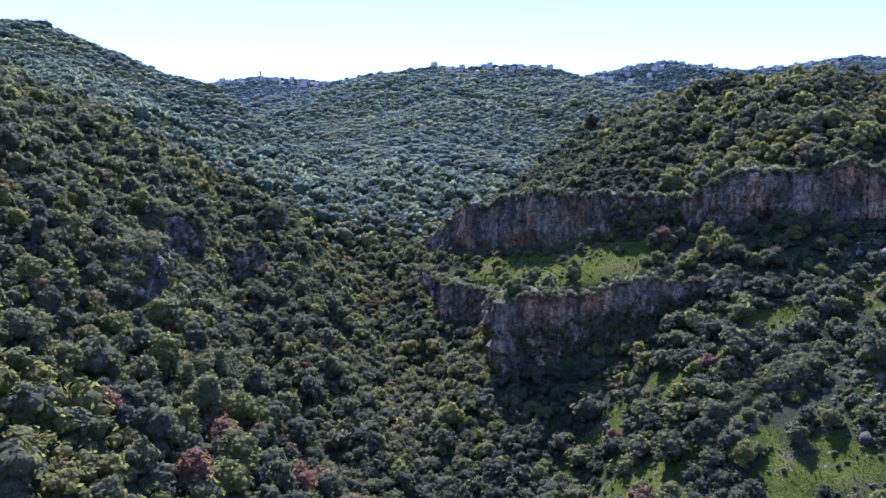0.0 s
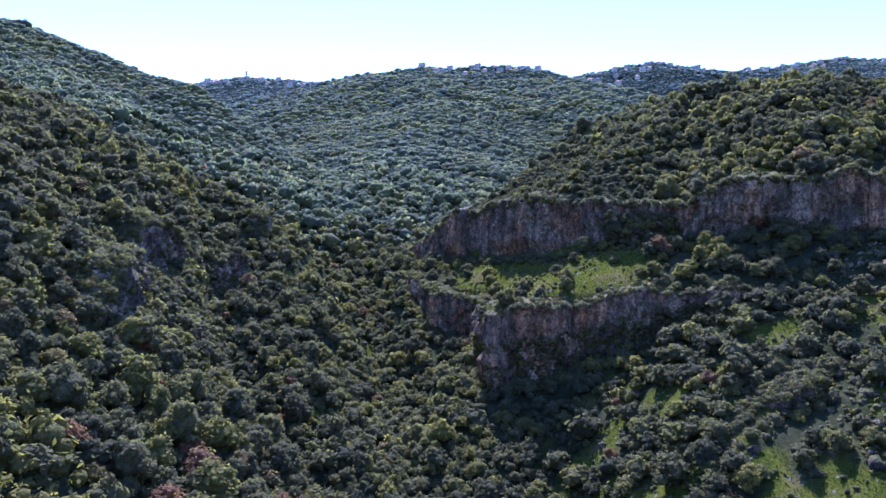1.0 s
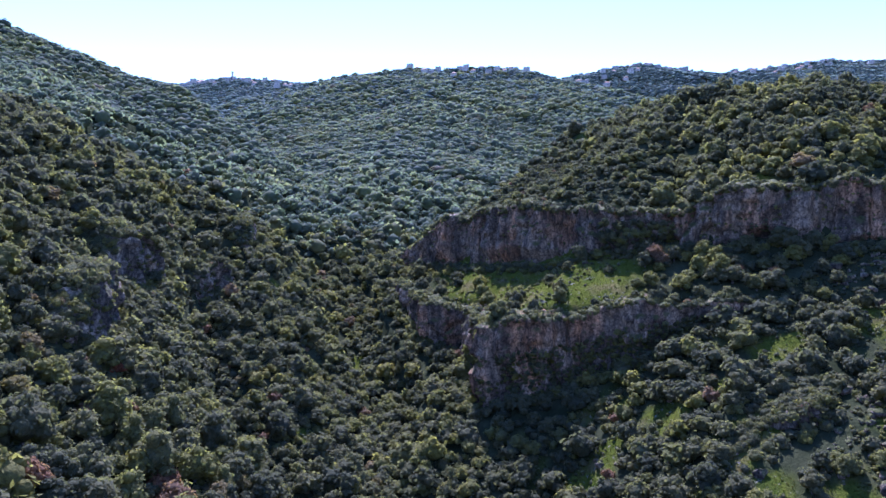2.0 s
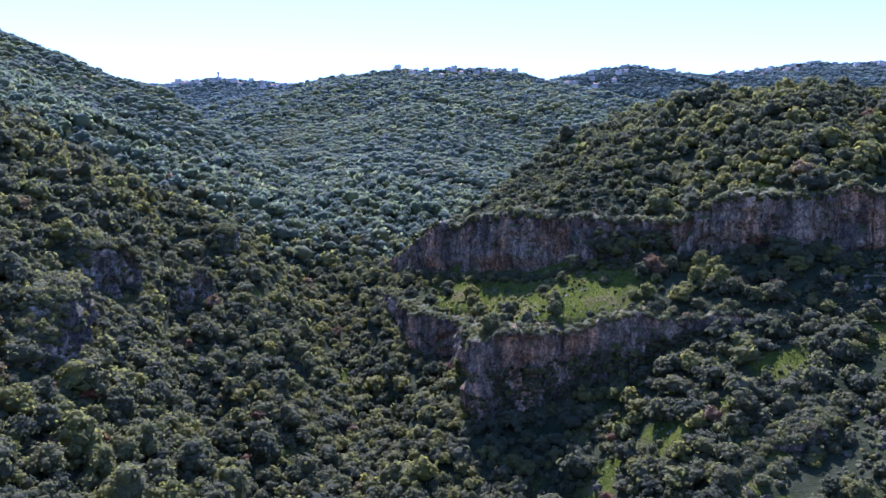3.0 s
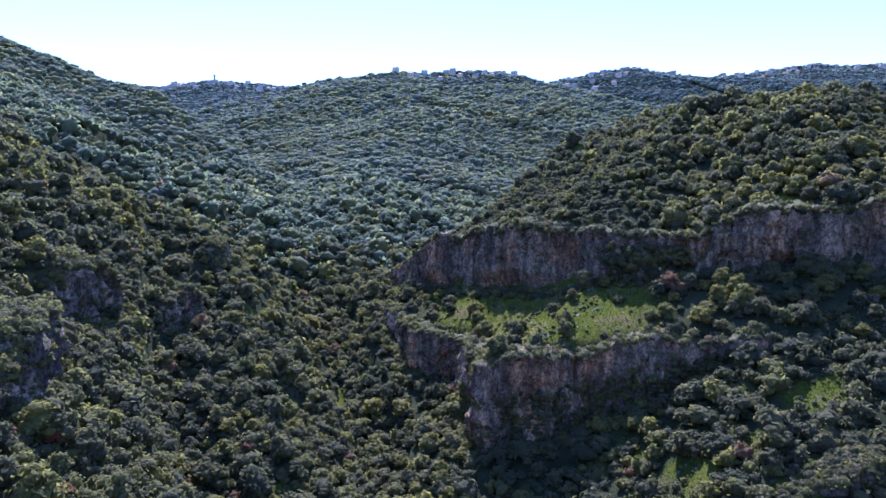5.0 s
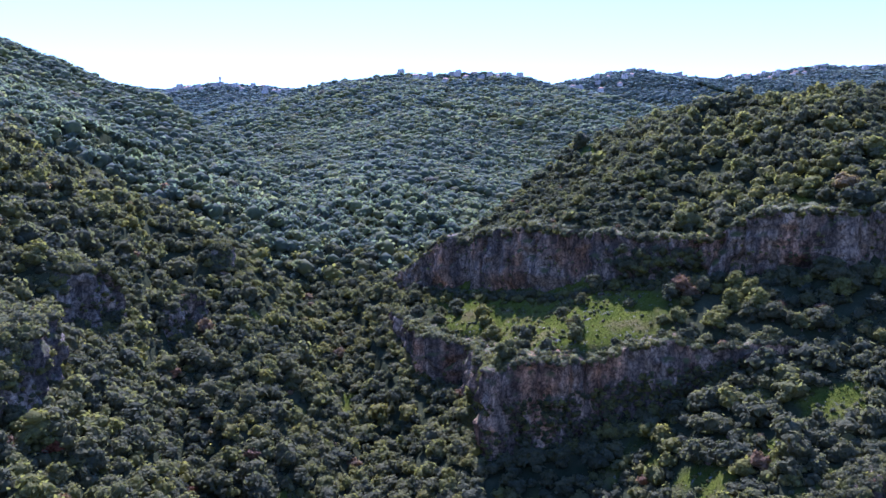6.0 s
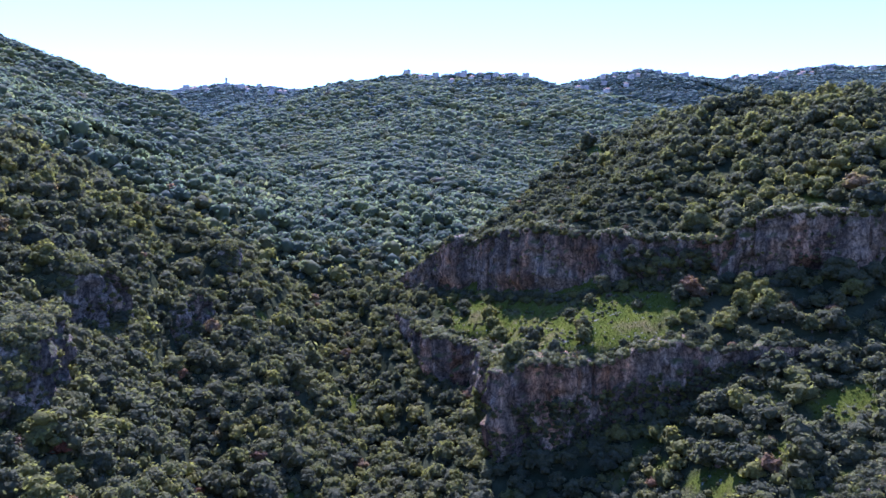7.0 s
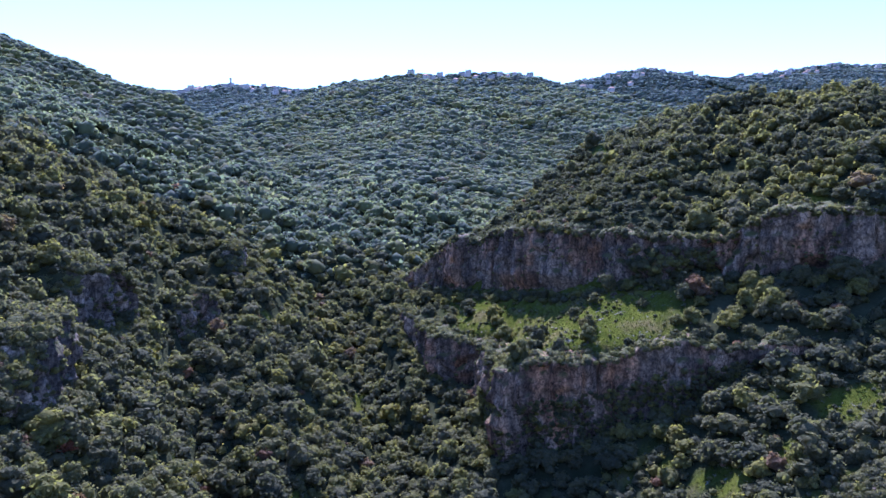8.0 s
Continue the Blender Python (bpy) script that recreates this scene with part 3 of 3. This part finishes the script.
ok = off_cliff(ux, uy) & (clearing(ux, uy) < 0.4) & (np.abs(ux) < 0.62 * uy + 5) & ((ux < -20) | (uy < 190))
ux, uy = ux[ok], uy[ok]
mass("undergrowth", LOW_SHAPES, ux, uy, ur.uniform(0.9, 1.9, len(ux)), species(ux, uy, ur), leaf_mass, "low undergrowth filling the gaps between trees", ur)
hx, hy, hr = scatter(24, -10, 95, 215, 345, 2.3)
hd, _, _, hs = near_line(hx, hy, CLIFF_UP)
ok = (hs < 0) & (hd > 2) & (hd < 46) & (hx < 74)
hx, hy = hx[ok], hy[ok]
mass("heath", FAR_SHAPES, hx, hy, hr.uniform(0.7, 1.5, len(hx)), species(hx, hy, hr), leaf_mass, "low heath and scrub above the cliff", hr)

GROVE = "trees of the near slopes"
OAKS = [tree_kind("oak_tree", 40 + k, leaf_near, 1.25 + 0.15 * (k % 3), 12, 330, 0.10, "rounded evergreen oak with dense dark green crown", "tree", GROVE) for k in range(5)]
BUSHES = [tree_kind("bush", 60 + k, leaf_near, 1.05, 8, 220, 0.13, "low rounded evergreen bush on the slope", "bush", "bushes of the near slopes", 0.15) for k in range(4)]
RUSSETS = [tree_kind("russet_tree", 80 + k, leaf_red, 1.0, 8, 280, 0.12, "small tree with russet brown leaves among green ones", "tree", GROVE) for k in range(2)]
used = set()
order = np.where(whole)[0]
pz = land(px, py)
for i in order:
    kinds = RUSSETS if tint[i] > 0.925 and px[i] < 20 and py[i] < 150 else OAKS if size[i] > 2.35 else BUSHES
    ob = kinds[rng.randint(len(kinds))]
    m = pose(px[i], py[i], pz[i] - 0.1 * size[i], 0, 0, rng.uniform(0, 360))
    grown = Vector((size[i], size[i], size[i] * rng.uniform(0.8, 1.15)))
    if ob in used:
        copy_thing(ob, m @ Matrix.Diagonal((grown.x / ob.scale.x, grown.y / ob.scale.y, grown.z / ob.scale.z, 1)))
    else:
        used.add(ob)
        ob.matrix_basis = m @ Matrix.Diagonal((*grown, 1))
# the large single trees of the ledge and beside the glade
for k, (x, y, r) in enumerate(((65, 214, 3.4), (70, 212, 2.8), (79, 221, 3.4), (38, 214, 2.5), (26, 212, 1.5), (24, 222, 1.4), (43, 226, 1.9), (52, 226, 2.2),
                               (88, 206, 3.2), (96, 203, 3.0), (46, 205, 1.4), (56, 201, 1.6), (89, 146, 4.2), (57, 147, 3.1), (57, 138, 3.4), (84, 220, 3.0), (58, 229, 2.4), (30, 228, 1.8), (17, 240, 2.2))):
    ob = OAKS[k % 5]
    copy_thing(ob, pose(x, y, float(land(x, y)) - 0.1 * r, 0, 0, 67 * k) @ Matrix.Diagonal((r / ob.scale.x, r / ob.scale.y, r / ob.scale.z, 1)))
for ob in OAKS + BUSHES + RUSSETS:
    if ob not in used:
        ob.matrix_basis = pose(-60 + 3 * len(used), 100, float(land(-60 + 3 * len(used), 100)))

# the middle hill and the slopes behind
px, py, rng = scatter(22, -620, 620, 345, 760, 5.6)
ok = (np.abs(px) < 0.625 * py + 15) & (land(px, py + 25) - land(px, py - 10) > -6)
px, py = px[ok], py[ok]
size = np.clip(rng.lognormal(1.40, 0.28, len(px)), 1.9, 6.6)
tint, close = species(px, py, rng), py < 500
# leaf_mid, with its painted haze, replaces the fresh leaf colour with distance
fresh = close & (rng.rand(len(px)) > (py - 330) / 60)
hazed = close & ~fresh
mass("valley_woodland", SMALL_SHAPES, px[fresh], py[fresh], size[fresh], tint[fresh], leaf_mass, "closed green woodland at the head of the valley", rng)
mass("middle_woodland", SMALL_SHAPES, px[hazed], py[hazed], size[hazed], tint[hazed], leaf_mid, "closed green woodland at the foot of the middle hill, haze put into the leaf colour", rng)
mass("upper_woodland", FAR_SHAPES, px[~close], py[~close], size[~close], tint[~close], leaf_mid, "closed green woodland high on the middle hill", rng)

# the far ridges, with room for the villages
rng = np.random.RandomState(31)
homes = []
for x0, x1, count in ((-470, -170, 30), (-20, 215, 22), (260, 520, 24), (600, 1010, 42)):
    for k in range(count):
        x = x0 + (x1 - x0) * (k + rng.uniform(0.1, 0.9)) / count
        crest = np.interp(x, [p[0] for p in FAR], [p[1] for p in FAR])
        homes.append((x, crest - rng.choice([4, 10, 30, 60, 95]) * rng.uniform(0.6, 1.2)))
hx, hy = np.array(homes).T
px, py, rng = scatter(23, -1300, 1350, 760, 1720, 7.9)
ok = (px < 0.70 * py + 15) & (px > -0.625 * py - 15) & (land(px, py + 25) - land(px, py - 10) > -6)
ok &= (np.hypot(px[:, None] - hx, (py[:, None] - hy + 4) * 0.8) > 7.0).all(1)
px, py = px[ok], py[ok]
size = np.clip(rng.lognormal(1.72, 0.2, len(px)), 3.8, 8.0)
# further off, more crowns get the stronger painted haze of leaf_far
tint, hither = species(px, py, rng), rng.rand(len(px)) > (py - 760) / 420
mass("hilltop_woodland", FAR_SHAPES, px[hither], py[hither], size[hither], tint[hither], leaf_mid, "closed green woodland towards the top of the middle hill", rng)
mass("far_woodland", TINY_SHAPES, px[~hither], py[~hither], size[~hither], tint[~hither], leaf_far, "woodland and scrub on the far ridges, haze put into the blue-green leaf colour", rng)
# taller trees that break the skyline, in clumps between the houses
rng = np.random.RandomState(35)
px = rng.uniform(-480, 1250, 1500)
px = px[value_noise(px, px * 0 + 7, 34) + 0.5 * value_noise(px, px * 0 + 3, 9) > 0.0]
py = np.interp(px, [p[0] for p in FAR], [p[1] for p in FAR]) + rng.uniform(-26, 6, len(px))
ok = (np.hypot(px[:, None] - hx, py[:, None] - hy) > 8.0).all(1)
px, py = px[ok], py[ok]
# these share leaf_far, so haze is in their colour too
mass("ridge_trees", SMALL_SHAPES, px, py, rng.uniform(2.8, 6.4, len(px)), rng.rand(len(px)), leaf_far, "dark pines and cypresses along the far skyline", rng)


# ---- villages on the ridges ----
def box(bm, x0, x1, y0, y1, z0, z1):
    v = [bm.verts.new(p) for p in ((x0, y0, z0), (x1, y0, z0), (x1, y1, z0), (x0, y1, z0), (x0, y0, z1), (x1, y0, z1), (x1, y1, z1), (x0, y1, z1))]
    for q in ((0, 3, 2, 1), (4, 5, 6, 7), (0, 1, 5, 4), (1, 2, 6, 5), (2, 3, 7, 6), (3, 0, 4, 7)):
        bm.faces.new([v[i] for i in q])


def part(name, bm, mat, parent, label=""):
    me = bpy.data.meshes.new(name)
    bm.to_mesh(me)
    bm.free()
    me.materials.append(mat)
    ob = new(name, me)
    ob.parent = parent
    return tagged(ob, label)


def house_kind(wide, deep, storeys, hipped, wall_mat, label):
    """A house with its front to -y."""
    root = tagged(new("house"), label, "house", "houses of the ridge villages")
    tall = 3.1 * storeys
    bm = bmesh.new()
    box(bm, -wide / 2, wide / 2, -deep / 2, deep / 2, -4, tall)
    box(bm, -wide / 2 - 2.5, -wide / 2 + 0.003, -deep / 2 + 1.5, deep / 2 - 1, -4, tall * 0.55)
    part("wall", bm, wall_mat, root)
    bm = bmesh.new()
    if hipped:
        e = 0.5
        b = [bm.verts.new(p) for p in ((-wide / 2 - e, -deep / 2 - e, tall), (wide / 2 + e, -deep / 2 - e, tall), (wide / 2 + e, deep / 2 + e, tall), (-wide / 2 - e, deep / 2 + e, tall))]
        t = [bm.verts.new(p) for p in ((-wide / 5, 0, tall + 2.3), (wide / 5, 0, tall + 2.3))]
        for q in ((b[0], b[1], t[1], t[0]), (b[1], b[2], t[1]), (b[2], b[3], t[0], t[1]), (b[3], b[0], t[0]), (b[3], b[2], b[1], b[0])):
            bm.faces.new(q)
    else:
        box(bm, -wide / 2 - 0.3, wide / 2 + 0.3, -deep / 2 - 0.3, deep / 2 + 0.3, tall, tall + 0.5)
        box(bm, wide * 0.1, wide * 0.35, -1.5, 1.5, tall + 0.5, tall + 2.4)
    part("roof", bm, roof_tile if hipped else roof_flat, root)
    for level in range(storeys):
        n = max(2, int(wide / 3.4))
        for k in range(n):
            x = -wide / 2 + wide * (k + 0.5) / n
            bm = bmesh.new()
            box(bm, x - 0.65, x + 0.65, -deep / 2 - 0.06, -deep / 2 + 0.1, level * 3.1 + 0.9, level * 3.1 + 2.3)
            part("window", bm, pane_dark, root)
    return root


HOUSES = [
    house_kind(11, 10, 2, True, plaster, "two-storey plastered house with a clay-tiled hipped roof"),
    house_kind(14, 11, 2, False, plaster_grey, "flat-roofed two-storey house in grey plaster"),
    house_kind(12, 10, 3, False, plaster, "three-storey pale apartment house with a flat roof"),
    house_kind(9, 9, 1, True, plaster, "single-storey pale house with a clay-tiled roof"),
]
rng = np.random.RandomState(32)
for k, (x, y) in enumerate(homes):
    ob, turn = HOUSES[k % 4], rng.uniform(-25, 25)
    m = pose(x, y, float(land(x, y)) + 0.5, 0, 0, turn) @ Matrix.Scale(rng.uniform(0.55, 0.82), 4)
    if k < 4:
        ob.matrix_basis = pose(x, y, float(land(x, y)) + 0.5, 0, 0, turn)
    else:
        copy_thing(ob, m)
tower = tagged(new("water_tower"), "slender pale concrete water tower above the village", "tower")
bm = bmesh.new()
limb(bm, (0, 0, -4), (0, 0, 11), 1.8, 1.7, 10)
part("shaft", bm, plaster_grey, tower)
bm = bmesh.new()
limb(bm, (0, 0, 10.9), (0, 0, 15), 2.4, 2.6, 12)
part("tank", bm, plaster, tower)
tower.matrix_basis = pose(-372, 1492, float(land(-372, 1492)))

# ---- rocks, low scrub and grass ----
def boulder_shape(rng, level=2, rough=0.5):
    """A rock: a ball cut by many planes, then roughened."""
    v, f = BALLS[2] if level == 2 else ball(level)
    w = v * np.array([1, rng.uniform(0.7, 1.1), rng.uniform(0.7, 1.0)])
    for _ in range(16):
        n = rng.normal(size=3)
        n /= np.linalg.norm(n)
        over = np.maximum(0, w @ n - rng.uniform(0.34, 0.7))
        w = w - over[:, None] * n
    o = rng.uniform(0, 50)
    n = value_noise(w[:, 0] + o, w[:, 1] + w[:, 2] * 0.3, 0.31) + 0.6 * value_noise(w[:, 0] + w[:, 2] * 0.4 + o, w[:, 1], 0.13)
    return w * (1 + rough * 0.22 * n)[:, None], f


def stone_kind(name, seed, label, level=2, rough=0.6):
    v, f = boulder_shape(np.random.RandomState(seed), level, rough)
    return tagged(new(name, mesh_of(name, v, f, grey_rock, smooth=False)), label, "rock", "limestone rocks on the slopes")


rng = np.random.RandomState(41)
BOULDERS = [stone_kind("boulder", 90 + k, "weathered grey limestone boulder in the grass") for k in range(5)]
spots = []
for cx, cy, rx, ry, count, big in ((109, 184, 10, 9, 70, 1.2), (84, 132, 9, 16, 90, 0.9), (38, 221, 18, 12, 60, 0.7), (60, 165, 24, 18, 35, 0.9), (88, 140, 8, 12, 40, 1.3)):
    for k in range(count):
        spots.append((cx + rng.normal() * rx * 0.6, cy + rng.normal() * ry * 0.6, big * rng.lognormal(-0.3, 0.45)))
placed = set()
for x, y, r in spots:
    ob = BOULDERS[rng.randint(5)]
    m = pose(x, y, float(land(x, y)) + 0.1 * r, rng.uniform(-20, 20), rng.uniform(-20, 20), rng.uniform(0, 360))
    if ob in placed:
        copy_thing(ob, m @ Matrix.Diagonal((r / ob.scale.x,) * 3 + (1,)))
    else:
        placed.add(ob)
        ob.matrix_basis = m @ Matrix.Diagonal((r, r, r, 1))
for k, (x, y, r, tall) in enumerate(((93, 138, 2.6, 0.9), (86, 127, 2.2, 0.8), (112, 180, 3.0, 0.9), (106, 176, 2.4, 0.8), (62, 141, 1.8, 0.9))):
    ob = stone_kind("rock_outcrop", 120 + k, "bulky grey limestone outcrop between bushes", 4, 0.9)
    ob.matrix_basis = pose(x, y, float(land(x, y)) + 0.2 * r, 8, 5, 50 * k) @ Matrix.Diagonal((r, r * 0.8, r * tall, 1))

px, py, rng = scatter(51, -90, 140, 95, 300, 1.5)
stony = clearing(px, py) - meadow(px, py)
ok = (clearing(px, py) > 0.3) & off_cliff(px, py) & (rng.rand(len(px)) < np.where(py > 196, 0.30, 0.36) + 0.4 * value_noise(px, py, 6) + 0.5 * stony)
px, py = px[ok], py[ok]
mass("low_scrub", [crown_shape(rng, 2, 1, 9, 0.3, 0.8, 0.1) for _ in range(6)], px, py, rng.uniform(0.3, 0.95, len(px)), species(px, py, rng), leaf_mass,
     "knee-high green scrub in the clearings", rng)
px, py, rng = scatter(52, -90, 140, 95, 300, 0.66)
ok = (meadow(px, py) > 0.25) & (rng.rand(len(px)) < 0.75)
px, py = px[ok], py[ok]
TUFTS = []
for _ in range(6):
    v = []
    for b in range(5):
        a, q = rng.uniform(0, math.tau), rng.uniform(0.1, 0.5)
        c, w = np.array([math.cos(a), math.sin(a), 0]), np.array([-math.sin(a), math.cos(a), 0])
        v += [c * q - w * 0.28, c * q + w * 0.28, c * (q + rng.uniform(0.2, 0.7)) + np.array([0, 0, rng.uniform(0.7, 1.3)])]
    TUFTS.append((np.array(v), np.arange(15).reshape(5, 3)))
grass_blades = foliage("grass_blades", [(0.0, (0.052, 0.066, 0.010)), (0.6, (0.084, 0.094, 0.013)), (1.0, (0.118, 0.098, 0.034))], translucent=0.3)
mass("grass", TUFTS, px, py, rng.uniform(0.14, 0.34, len(px)), rng.rand(len(px)), grass_blades, "fresh green spring grass in the clearings", rng, 0.05)
